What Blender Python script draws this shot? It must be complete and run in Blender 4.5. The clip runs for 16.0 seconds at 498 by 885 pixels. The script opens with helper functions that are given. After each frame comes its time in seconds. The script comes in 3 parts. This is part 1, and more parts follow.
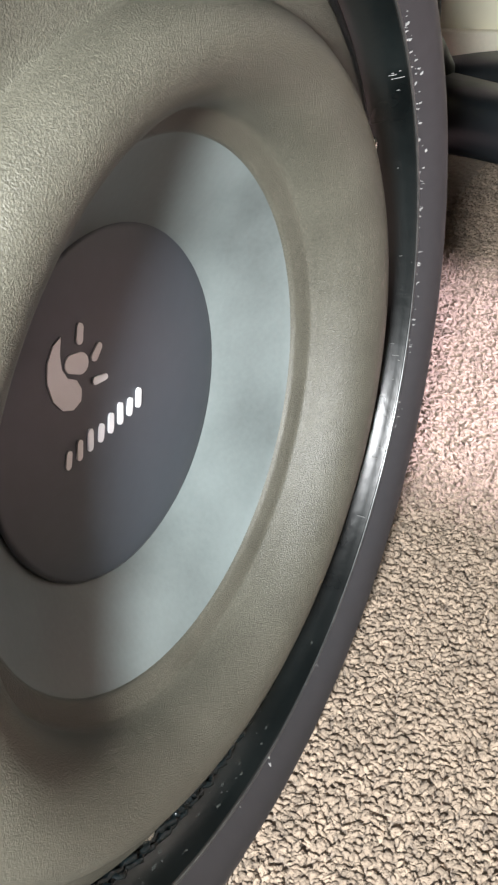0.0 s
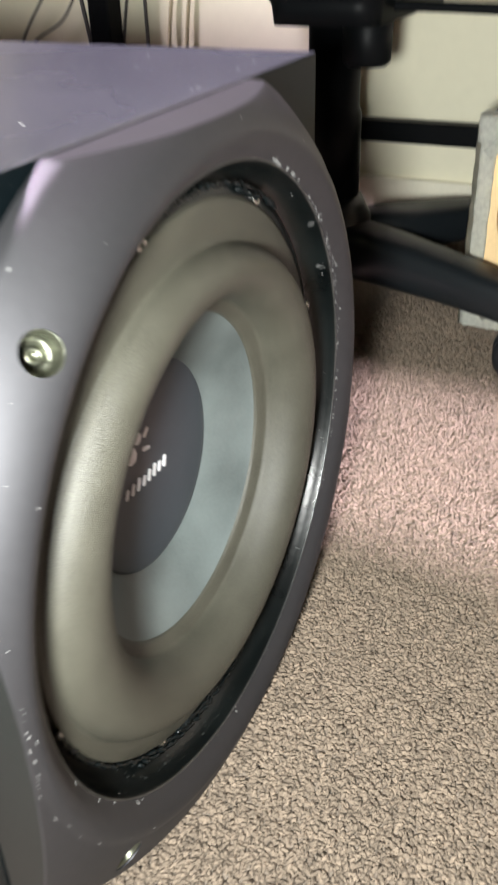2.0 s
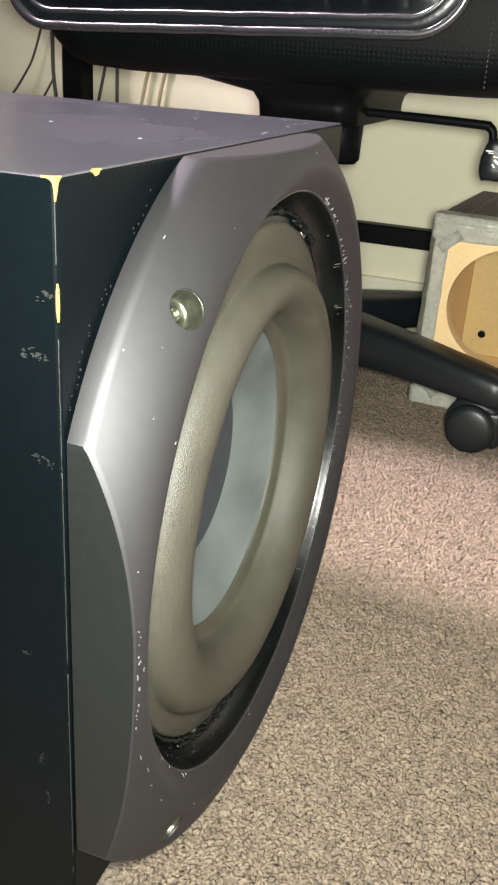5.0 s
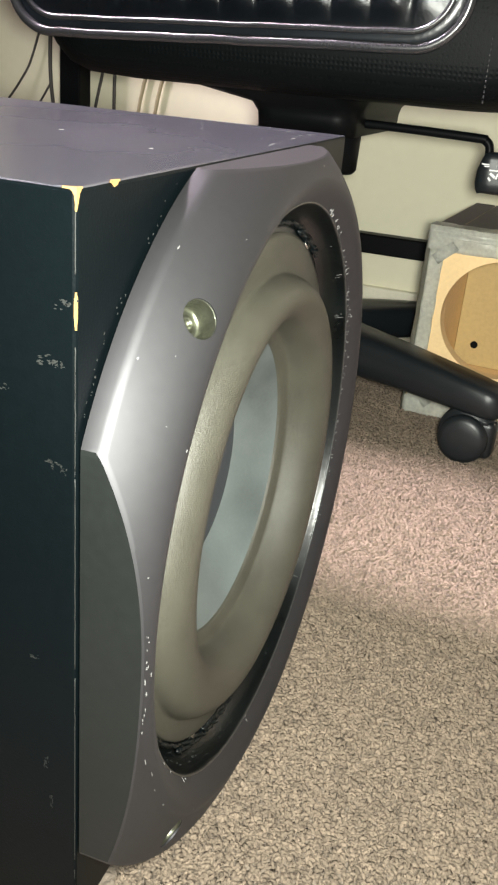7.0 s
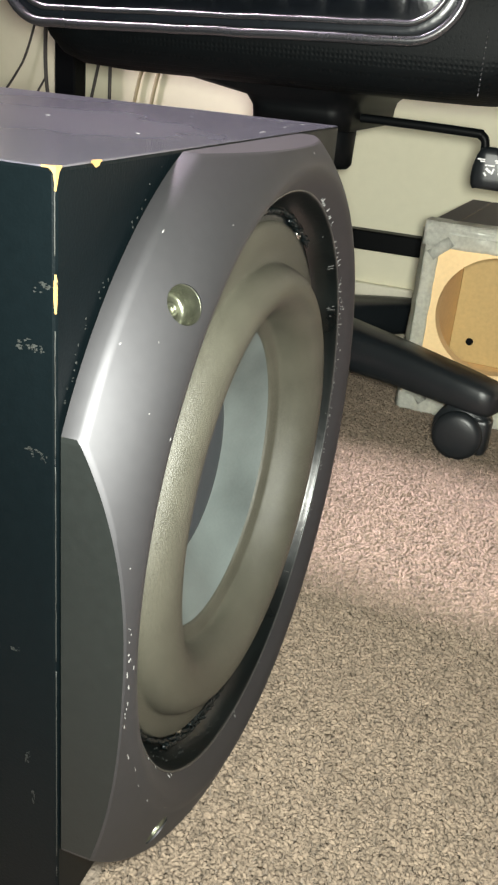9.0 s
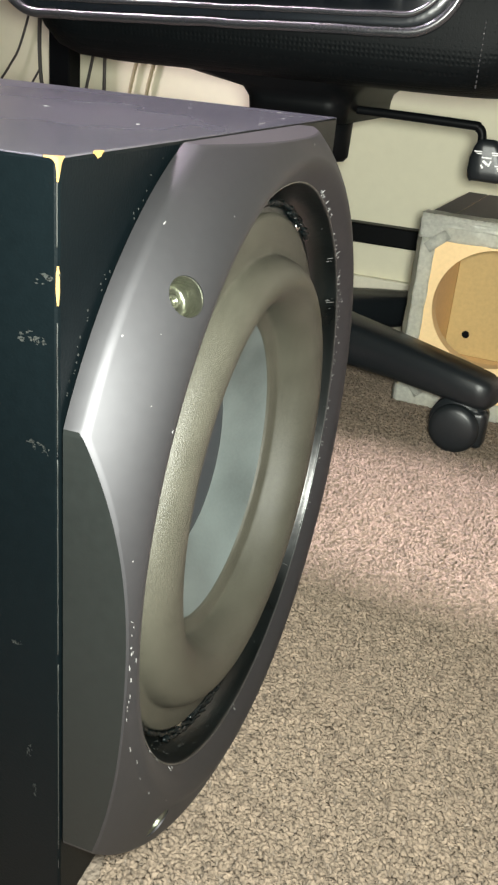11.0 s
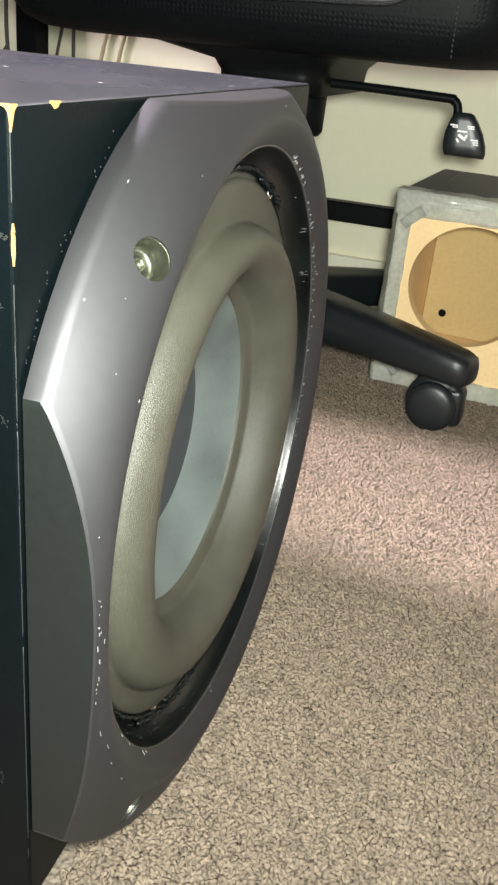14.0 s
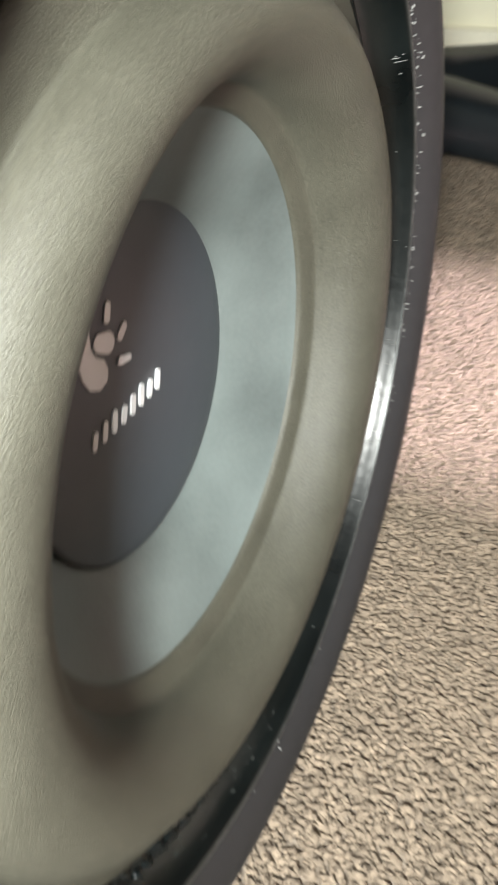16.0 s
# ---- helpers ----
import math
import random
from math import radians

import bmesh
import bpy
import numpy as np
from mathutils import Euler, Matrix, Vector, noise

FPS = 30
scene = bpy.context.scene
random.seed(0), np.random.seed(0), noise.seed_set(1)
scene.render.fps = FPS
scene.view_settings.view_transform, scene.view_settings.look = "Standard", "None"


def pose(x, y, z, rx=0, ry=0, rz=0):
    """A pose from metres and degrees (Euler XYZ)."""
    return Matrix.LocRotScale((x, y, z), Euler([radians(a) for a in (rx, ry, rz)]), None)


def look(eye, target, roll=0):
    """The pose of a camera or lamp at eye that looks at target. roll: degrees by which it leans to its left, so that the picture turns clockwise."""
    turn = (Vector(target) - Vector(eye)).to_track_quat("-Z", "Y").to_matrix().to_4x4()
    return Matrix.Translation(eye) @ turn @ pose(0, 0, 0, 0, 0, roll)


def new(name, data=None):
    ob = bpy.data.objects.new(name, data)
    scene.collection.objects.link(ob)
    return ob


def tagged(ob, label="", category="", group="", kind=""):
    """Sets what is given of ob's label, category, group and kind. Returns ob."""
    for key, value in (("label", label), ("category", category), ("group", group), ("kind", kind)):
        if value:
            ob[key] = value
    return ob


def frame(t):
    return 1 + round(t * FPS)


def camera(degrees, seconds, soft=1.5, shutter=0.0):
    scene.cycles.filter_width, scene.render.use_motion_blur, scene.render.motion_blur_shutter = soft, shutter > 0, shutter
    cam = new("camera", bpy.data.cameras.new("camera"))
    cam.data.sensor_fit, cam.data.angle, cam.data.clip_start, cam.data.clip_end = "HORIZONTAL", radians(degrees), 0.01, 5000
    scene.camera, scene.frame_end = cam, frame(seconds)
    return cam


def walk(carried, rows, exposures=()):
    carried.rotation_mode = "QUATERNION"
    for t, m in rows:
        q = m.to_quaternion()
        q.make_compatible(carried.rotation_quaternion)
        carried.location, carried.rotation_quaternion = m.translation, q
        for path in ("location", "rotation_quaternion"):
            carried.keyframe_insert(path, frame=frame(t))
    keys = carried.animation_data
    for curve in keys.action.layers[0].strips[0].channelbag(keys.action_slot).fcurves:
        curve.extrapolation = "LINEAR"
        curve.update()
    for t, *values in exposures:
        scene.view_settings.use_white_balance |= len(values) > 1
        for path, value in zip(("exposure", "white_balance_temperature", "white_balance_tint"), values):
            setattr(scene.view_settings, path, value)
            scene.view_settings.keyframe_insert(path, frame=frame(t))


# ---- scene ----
cam = camera(32.2, 16.0, soft=2.3, shutter=0.8)
PATH = [
    (0, (0.114, -0.001, 0.286), (-0.723, 1.365, -0.911), -5.7),
    (0.5, (0.114, -0.001, 0.286), (-0.724, 1.364, -0.912), -6.3),
    (1, (0.105, -0.022, 0.309), (-0.689, 1.374, -0.883), -5.3),
    (1.5, (0.123, -0.059, 0.336), (-0.607, 1.417, -0.8), -2.2),
    (2, (0.163, -0.125, 0.366), (-0.58, 1.409, -0.681), -1.8),
    (2.5, (0.169, -0.17, 0.378), (-0.628, 1.412, -0.551), -0.1),
    (3, (0.155, -0.185, 0.368), (-0.625, 1.439, -0.501), -0.3),
    (3.5, (0.143, -0.188, 0.349), (-0.555, 1.479, -0.508), 0.1),
    (4, (0.133, -0.194, 0.345), (-0.504, 1.504, -0.498), 1.9),
    (4.5, (0.125, -0.201, 0.342), (-0.476, 1.517, -0.488), 3.4),
    (5, (0.126, -0.202, 0.341), (-0.453, 1.526, -0.482), 4.0),
    (7.5, (0.119, -0.208, 0.343), (-0.432, 1.536, -0.465), 5.3),
    (8, (0.121, -0.205, 0.341), (-0.429, 1.54, -0.468), 5.4),
    (10.5, (0.123, -0.202, 0.337), (-0.415, 1.543, -0.48), 5.6),
    (11, (0.12, -0.203, 0.337), (-0.41, 1.541, -0.485), 5.6),
    (11.5, (0.122, -0.203, 0.337), (-0.397, 1.549, -0.476), 6.1),
    (12, (0.121, -0.2, 0.33), (-0.378, 1.564, -0.47), 6.9),
    (12.5, (0.121, -0.196, 0.329), (-0.364, 1.572, -0.472), 7.2),
    (13, (0.12, -0.194, 0.328), (-0.358, 1.572, -0.478), 7.0),
    (13.5, (0.12, -0.194, 0.329), (-0.353, 1.566, -0.495), 6.5),
    (14, (0.12, -0.194, 0.328), (-0.355, 1.554, -0.52), 5.7),
    (14.5, (0.128, -0.176, 0.326), (-0.346, 1.55, -0.566), 3.8),
    (15, (0.124, -0.124, 0.315), (-0.372, 1.519, -0.712), 1.7),
    (15.5, (0.092, -0.069, 0.271), (-0.455, 1.527, -0.802), 2.0),
    (16, (0.095, -0.013, 0.283), (-0.617, 1.413, -0.926), -3.7),
]
EXPOSURE = [(0, 0.78, 5750, 17), (1, 0.68, 5800, 18), (2, 0.28, 5900, 14), (3, 0.08, 6050, 11), (4, 0.1, 6200, 11), (14.5, 0.12, 6050, 8), (15.5, 0.30, 6000, 9), (16, 0.55, 5950, 12)]
walk(cam, [(t, look(eye, target, roll)) for t, eye, target, roll in PATH], EXPOSURE)

# ---- light ----
world = bpy.data.worlds.new("room_air")
scene.world = world
world.use_nodes = True
world.node_tree.nodes["Background"].inputs[0].default_value = (0.75, 0.72, 0.80, 1)
world.node_tree.nodes["Background"].inputs[1].default_value = 0.02


def area_lamp(name, eye, target, size, power, colour, spread):
    data = bpy.data.lights.new(name, "AREA")
    data.shape, data.size, data.energy, data.color, data.spread = "DISK", size, power, colour, radians(spread)
    ob = new(name, data)
    ob.matrix_world = look(eye, target)
    return ob


# a warm pinkish ceiling lamp beyond the subwoofer's back, and the greenish phone torch held beside the lens
area_lamp("ceiling_bulb", (-1.2, 0.15, 2.25), (0.56, 0.52, 0.0), 0.45, 23, (1.0, 0.82, 0.87), 51)
area_lamp("phone_torch", (0.136, -0.188, 0.346), (-0.05, 0.6, 0.15), 0.055, 8.5, (1.0, 0.985, 0.84), 180)


# ---- materials ----
def material(name, base, rough, metal=0.0, vary=0.15, scale=60.0, bump=0.0, bump_scale=400.0,
             tint=None, spread=0.5, coat=0.0, gloss=0.5, rough_vary=0.08, stretch=(1, 1, 1)):
    """A Principled surface with two scales of colour variation, uneven gloss and fine relief."""
    m = bpy.data.materials.new(name)
    m.use_nodes = True
    nt = m.node_tree
    nd, ln = nt.nodes, nt.links
    bsdf = nd["Principled BSDF"]
    co = nd.new("ShaderNodeTexCoord")
    mp = nd.new("ShaderNodeMapping")
    mp.inputs["Scale"].default_value = stretch
    ln.new(co.outputs["Object"], mp.inputs["Vector"])

    def nz(sc, det=4.0):
        n = nd.new("ShaderNodeTexNoise")
        n.inputs["Scale"].default_value, n.inputs["Detail"].default_value = sc, det
        ln.new(mp.outputs["Vector"], n.inputs["Vector"])
        return n
    big, small = nz(scale * 0.12, 3), nz(scale * 4, 5)
    mix = nd.new("ShaderNodeMix")
    mix.data_type = "RGBA"
    tint = tint or tuple(c * (1 + vary) for c in base)
    mix.inputs["A"].default_value = (*[c * (1 - vary) for c in base], 1)
    mix.inputs["B"].default_value = (*tint, 1)
    ad = nd.new("ShaderNodeMath")
    ad.operation = "MULTIPLY_ADD"
    ad.inputs[1].default_value = spread
    sub = nd.new("ShaderNodeMath")
    sub.operation = "MULTIPLY"
    sub.inputs[1].default_value = 1 - spread
    ln.new(small.outputs["Fac"], sub.inputs[0])
    ln.new(big.outputs["Fac"], ad.inputs[0])
    ln.new(sub.outputs[0], ad.inputs[2])
    st = nd.new("ShaderNodeMapRange")
    st.inputs["From Min"].default_value, st.inputs["From Max"].default_value = 0.3, 0.7
    ln.new(ad.outputs[0], st.inputs["Value"])
    ln.new(st.outputs[0], mix.inputs["Factor"])
    ln.new(mix.outputs["Result"], bsdf.inputs["Base Color"])
    rr = nd.new("ShaderNodeMapRange")
    rr.inputs["To Min"].default_value, rr.inputs["To Max"].default_value = max(0.02, rough - rough_vary), min(1, rough + rough_vary)
    ln.new(big.outputs["Fac"], rr.inputs["Value"])
    ln.new(rr.outputs[0], bsdf.inputs["Roughness"])
    bsdf.inputs["Metallic"].default_value = metal
    bsdf.inputs["Coat Weight"].default_value = coat
    bsdf.inputs["Specular IOR Level"].default_value = gloss
    if bump:
        b = nd.new("ShaderNodeBump")
        b.inputs["Strength"].default_value, b.inputs["Distance"].default_value = 1.0, bump
        ln.new(nz(bump_scale, 6).outputs["Fac"], b.inputs["Height"])
        ln.new(b.outputs[0], bsdf.inputs["Normal"])
    return m


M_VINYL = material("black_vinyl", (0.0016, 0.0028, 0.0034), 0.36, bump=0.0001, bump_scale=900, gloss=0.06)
# same vinyl for the cabinet top, paler to carry its reflected sheen
M_TOP = material("lightened_black_vinyl", (0.042, 0.045, 0.055), 0.27, bump=0.00004, bump_scale=700, gloss=1.0)
M_BEZEL = material("graphite_paint", (0.059, 0.0585, 0.063), 0.58, metal=0.90, vary=0.06, rough_vary=0.04)
M_RUBBER_BLACK = material("black_gasket", (0.0025, 0.0040, 0.0044), 0.30, vary=0.3, bump=0.00025, bump_scale=300, gloss=0.30)
M_SURROUND = material("grey_rubber", (0.041, 0.0395, 0.0300), 0.46, vary=0.45, scale=460, spread=0.22, bump=0.00028, bump_scale=2300, gloss=0.36)
M_CONE = material("grey_green_cone", (0.070, 0.082, 0.081), 0.40, vary=0.38, scale=150, spread=0.85)
M_CAP = material("charcoal_cap", (0.031, 0.037, 0.047), 0.42, vary=0.1)
M_LOGO = material("silver_print", (0.62, 0.62, 0.64), 0.35, vary=0.05)
M_BRASS = material("dull_socket_metal", (0.12, 0.125, 0.095), 0.32, metal=0.9, vary=0.45, bump=0.0005, bump_scale=500)
M_MDF = material("raw_fibreboard", (0.84, 0.61, 0.32), 0.75, vary=0.10, bump=0.0001, bump_scale=900)
# fibreboard darkened for the shade inside the box, used on its back panel
M_MDF_SHADE = material("shaded_fibreboard", (0.52, 0.38, 0.165), 0.7, vary=0.12)
M_TAPE = material("duct_tape", (0.76, 0.77, 0.70), 0.30, metal=0.08, vary=0.25, bump=0.0012, bump_scale=55)
M_FELT = material("grey_box_cover", (0.085, 0.08, 0.075), 0.85, vary=0.25, bump=0.0004, bump_scale=500)
M_LEATHER = material("black_leather", (0.0085, 0.0110, 0.0150), 0.30, vary=0.3, bump=0.00015, bump_scale=300)
M_PIPING = material("glossy_piping", (0.024, 0.025, 0.028), 0.27, vary=0.2, gloss=0.9)
M_MESHCLOTH = material("black_skirt_fabric", (0.0020, 0.0030, 0.0036), 0.55, vary=0.3, bump=0.00015, bump_scale=1100, gloss=0.10)
M_PLASTIC = material("black_plastic", (0.0085, 0.0110, 0.0130), 0.38, vary=0.15, bump=0.0001, bump_scale=900)
M_STEEL = material("black_steel", (0.0030, 0.0036, 0.0042), 0.45, vary=0.2, gloss=0.08)
M_CHROME = material("bright_screw", (0.5, 0.5, 0.46), 0.25, metal=1.0)
M_WALL = material("cream_wall_paint", (0.82, 0.785, 0.60), 0.75, vary=0.03, scale=20, bump=0.0002, bump_scale=120)
M_TRIM = material("cream_trim_paint", (0.78, 0.745, 0.60), 0.5, vary=0.06)
M_CEIL = material("white_ceiling_paint", (0.78, 0.76, 0.70), 0.85, vary=0.04, bump=0.001, bump_scale=60)
M_WHITE = material("white_print", (0.75, 0.75, 0.75), 0.5, vary=0.05)
M_CARPET = material("beige_carpet", (0.20, 0.163, 0.128), 0.95, vary=0.35, scale=50, bump=0.004, bump_scale=260)


def pile_material():
    """Twisted carpet yarn, each tuft with its own shade."""
    m = material("carpet_yarn", (0.216, 0.169, 0.125), 0.95, vary=0.34, scale=28, bump=0.0010, bump_scale=1500)
    nt = m.node_tree
    bsdf = nt.nodes["Principled BSDF"]
    src = bsdf.inputs["Base Color"].links[0].from_socket
    geo = nt.nodes.new("ShaderNodeNewGeometry")
    mr = nt.nodes.new("ShaderNodeMapRange")
    mr.inputs["To Min"].default_value, mr.inputs["To Max"].default_value = 0.78, 1.24
    nt.links.new(geo.outputs["Random Per Island"], mr.inputs["Value"])
    mx = nt.nodes.new("ShaderNodeVectorMath")
    mx.operation = "SCALE"
    nt.links.new(src, mx.inputs[0])
    nt.links.new(mr.outputs[0], mx.inputs["Scale"])
    nt.links.new(mx.outputs[0], bsdf.inputs["Base Color"])
    return m


def perforated(m, pitch, depth):
    """Adds rows of small punched holes to a cloth."""
    nt = m.node_tree
    bsdf = nt.nodes["Principled BSDF"]
    co = nt.nodes.new("ShaderNodeTexCoord")
    vor = nt.nodes.new("ShaderNodeTexVoronoi")
    vor.inputs["Scale"].default_value, vor.inputs["Randomness"].default_value = 1 / pitch, 0.15
    nt.links.new(co.outputs["Object"], vor.inputs["Vector"])
    mr = nt.nodes.new("ShaderNodeMapRange")
    mr.inputs["From Min"].default_value, mr.inputs["From Max"].default_value = 0.15, 0.45
    nt.links.new(vor.outputs["Distance"], mr.inputs["Value"])
    b = nt.nodes.new("ShaderNodeBump")
    b.inputs["Distance"].default_value = depth
    nt.links.new(mr.outputs[0], b.inputs["Height"])
    nt.links.new(bsdf.inputs["Normal"].links[0].from_socket, b.inputs["Normal"])
    nt.links.new(b.outputs[0], bsdf.inputs["Normal"])


perforated(M_MESHCLOTH, 0.0038, 0.00022)
M_PILE = pile_material()
M_CABLE_SHADOW = material("tan_cable_shadow", (0.42, 0.36, 0.22), 0.6)
M_CABLE = material("grey_cable", (0.06, 0.055, 0.05), 0.6)


# ---- mesh helpers ----
def mesh_object(name, bm, mat, smooth=True):
    me = bpy.data.meshes.new(name)
    bmesh.ops.recalc_face_normals(bm, faces=bm.faces)
    bm.to_mesh(me)
    bm.free()
    for m in mat if isinstance(mat, (list, tuple)) else [mat]:
        me.materials.append(m)
    if smooth:
        me.shade_smooth()
    return new(name, me)


def part(name, bm, mat, parent, label="", smooth=True):
    ob = mesh_object(name, bm, mat, smooth)
    ob.parent = parent
    return tagged(ob, label)


def thing(name, label, category, group="", kind="", at=(0, 0, 0)):
    ob = new(name)
    ob.location = at
    ob.empty_display_size = 0.02
    return tagged(ob, label, category, group, kind)


def sharp(bm, deg=32):
    for e in bm.edges:
        if len(e.link_faces) == 2 and e.calc_face_angle(0) > radians(deg):
            e.smooth = False
    return bm


def box(lo, hi, bevel=0.0, seg=2, m=None):
    bm = bmesh.new()
    bmesh.ops.create_cube(bm, size=1)
    for v in bm.verts:
        v.co = Vector([lo[i] + (v.co[i] + 0.5) * (hi[i] - lo[i]) for i in range(3)])
    if bevel:
        bmesh.ops.bevel(bm, geom=bm.edges[:], offset=bevel, segments=seg, profile=0.5, affect="EDGES")
    if m:
        bm.transform(m)
    return bm


def revolve(profile, axis_m, n=96, close=False):
    """Turns (r, h) pairs round the local z axis of axis_m."""
    bm = bmesh.new()
    rings = []
    for r, h in profile:
        if r < 1e-6:
            rings.append([bm.verts.new((0, 0, h))])
        else:
            rings.append([bm.verts.new((r * math.cos(2 * math.pi * k / n), r * math.sin(2 * math.pi * k / n), h)) for k in range(n)])
    pairs = list(zip(rings, rings[1:])) + ([(rings[-1], rings[0])] if close else [])
    for a, b in pairs:
        for k in range(n):
            j = (k + 1) % n
            vs = [a[k % len(a)], a[j % len(a)], b[j % len(b)], b[k % len(b)]]
            uniq = []
            for v in vs:
                if v not in uniq:
                    uniq.append(v)
            if len(uniq) > 2:
                bm.faces.new(uniq)
    bm.transform(axis_m)
    return bm


def tube(points, radius, n=10, cap=True, taper=None):
    """A round rod along a line of points."""
    bm = bmesh.new()
    pts = [Vector(p) for p in points]
    rings = []
    up = Vector((0.13, 0.31, 0.94)).normalized()
    for i, p in enumerate(pts):
        d = (pts[min(i + 1, len(pts) - 1)] - pts[max(i - 1, 0)]).normalized()
        a = d.cross(up)
        if a.length < 0.05:
            a = d.cross(Vector((1, 0, 0)))
        a.normalize()
        b = d.cross(a)
        r = radius if taper is None else radius * (1 + (taper - 1) * i / (len(pts) - 1))
        rings.append([bm.verts.new(p + r * (math.cos(2 * math.pi * k / n) * a + math.sin(2 * math.pi * k / n) * b)) for k in range(n)])
    for a, b in zip(rings, rings[1:]):
        for k in range(n):
            bm.faces.new((a[k], a[(k + 1) % n], b[(k + 1) % n], b[k]))
    if cap:
        bm.faces.new(rings[0])
        bm.faces.new(rings[-1])
    return bm


def spline(pts, n=12):
    """Catmull-Rom line through pts."""
    p = [Vector(a) for a in pts]
    p = [2 * p[0] - p[1]] + p + [2 * p[-1] - p[-2]]
    out = []
    for i in range(1, len(p) - 2):
        for k in range(n):
            t = k / n
            a, b, c, d = p[i - 1:i + 3]
            out.append(0.5 * (2 * b + (c - a) * t + (2 * a - 5 * b + 4 * c - d) * t * t + (3 * b - a - 3 * c + d) * t ** 3))
    return out + [p[-2]]


# ---- the room ----
WALL_Y = 0.98
floor = tagged(mesh_object("floor", box((-2.2, -5.0, -0.05), (2.2, WALL_Y, 0.0)), M_CARPET, False),
               "worn beige cut-pile carpet over the whole room", "carpet", kind="structure")
for nm, lo, hi in (("wall_north", (-2.3, WALL_Y, -0.05), (2.3, WALL_Y + 0.1, 2.5)), ("wall_south", (-2.3, -5.1, -0.05), (2.3, -5.0, 2.5)),
                   ("wall_east", (2.2, -5.0, -0.05), (2.3, WALL_Y, 2.5)), ("wall_west", (-2.3, -5.0, -0.05), (-2.2, WALL_Y, 2.5))):
    tagged(mesh_object(nm, box(lo, hi), M_WALL, False), "plain cream painted wall", "wall", kind="structure")
tagged(mesh_object("ceiling", box((-2.3, -5.1, 2.5), (2.3, WALL_Y + 0.1, 2.6)), M_CEIL, False), "plain white ceiling", "ceiling", kind="structure")
tagged(mesh_object("baseboard", box((-2.2, WALL_Y - 0.012, 0.0), (2.2, WALL_Y, 0.07), 0.003), M_TRIM, False),
       "painted baseboard along the cream wall", "baseboard", kind="structure")

# ---- subwoofer ----
CW, CT, CB, CD = 0.30, 0.308, 0.024, 0.38      # face width, top, bottom, depth
YC, ZC = 0.150, 0.155                           # centre of the driver
R_HOLE, R_RING, R_CREST = 0.1342, 0.168, 0.1452
DRIVER_SHIFT = -0.0032
FACE = Matrix.Translation((0, YC, ZC)) @ Matrix(((0, 0, 1, 0), (1, 0, 0, 0), (0, 1, 0, 0), (0, 0, 0, 1)))
sub = thing("subwoofer", "scuffed black subwoofer with graphite front ring, standing on carpet", "subwoofer")
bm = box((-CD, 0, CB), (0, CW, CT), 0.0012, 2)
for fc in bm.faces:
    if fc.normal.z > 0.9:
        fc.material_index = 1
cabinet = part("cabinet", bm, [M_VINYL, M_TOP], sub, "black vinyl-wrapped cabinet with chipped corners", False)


def dome(r):
    """How far the front ring stands proud of the cabinet at a distance r from the driver's centre."""
    if r < R_CREST:
        t = max(0.0, (r - R_HOLE) / (R_CREST - R_HOLE))
        return 0.0195 + 0.0068 * math.sin(t * math.pi / 2) ** 1.05
    t = min(1.0, (r - R_CREST) / (R_RING - R_CREST))
    edge = max(0.0, (r - R_RING + 0.0010) / 0.0010)
    return 0.0263 - 0.0185 * t ** 1.45 - 0.0008 * (1 - math.sqrt(max(0.0, 1 - min(1.0, edge) ** 2)))


def corner_drop(r):
    """The lower corners fall away from the round part of the ring."""
    d = max(0.0, r - 0.1495)
    return 0.25 * d + 7.0 * d * d


def lower_edge(y):
    return 0.003 + 0.061 * abs((y - YC) / 0.15) ** 3


def bezel_mesh():
    n, radial = 640, 40
    bm = bmesh.new()
    front, back = [], []
    for k in range(n):
        a = 2 * math.pi * (k + 0.5) / n
        c, s = math.cos(a), math.sin(a)
        out = 0.1495 / max(abs(c), 1e-6)
        if s > 0:
            out = min(out, R_RING, (CT - 0.0006 - ZC) / s)
        else:
            lo, hi = R_HOLE, min(out, 0.24)
            for _ in range(40):
                mid = (lo + hi) / 2
                lo, hi = (mid, hi) if ZC + mid * s > lower_edge(YC + mid * c) else (lo, mid)
            out = lo
        row = []
        for j in range(radial + 1):
            r = R_HOLE + (out - R_HOLE) * j / radial
            x = dome(r if s > 0 else min(r, 0.1495))
            if s <= 0:
                x -= corner_drop(r)
            if j == radial:
                x -= 0.0006
            row.append(bm.verts.new((x, YC + r * c, ZC + r * s)))
        front.append(row)
        back.append((bm.verts.new((0.0012, YC + R_HOLE * c, ZC + R_HOLE * s)), bm.verts.new((0.0012, YC + out * c, ZC + out * s))))
    for k in range(n):
        a, b, p, q = front[k], front[(k + 1) % n], back[k], back[(k + 1) % n]
        for j in range(radial):
            bm.faces.new((a[j], b[j], b[j + 1], a[j + 1]))
        bm.faces.new((a[-1], b[-1], q[1], p[1]))
        bm.faces.new((p[1], q[1], q[0], p[0]))
        bm.faces.new((p[0], q[0], b[0], a[0]))
    return bm


SOCKETS = [(YC - 0.108, ZC + 0.111), (YC + 0.108, ZC + 0.111), (YC - 0.108, ZC - 0.115), (YC + 0.108, ZC - 0.115)]
bm = bezel_mesh()
bmesh.ops.recalc_face_normals(bm, faces=bm.faces)
# darker than the ring's front, for its faces turned to either side
M_SIDE = material("dark_side_plastic", (0.0066, 0.0080, 0.0076), 0.48, vary=0.2, bump=0.00005, bump_scale=600, gloss=0.25)
bezel = part("front_ring", bm, [M_BEZEL, M_SIDE], sub, "domed graphite-painted front ring with pale scuffs")
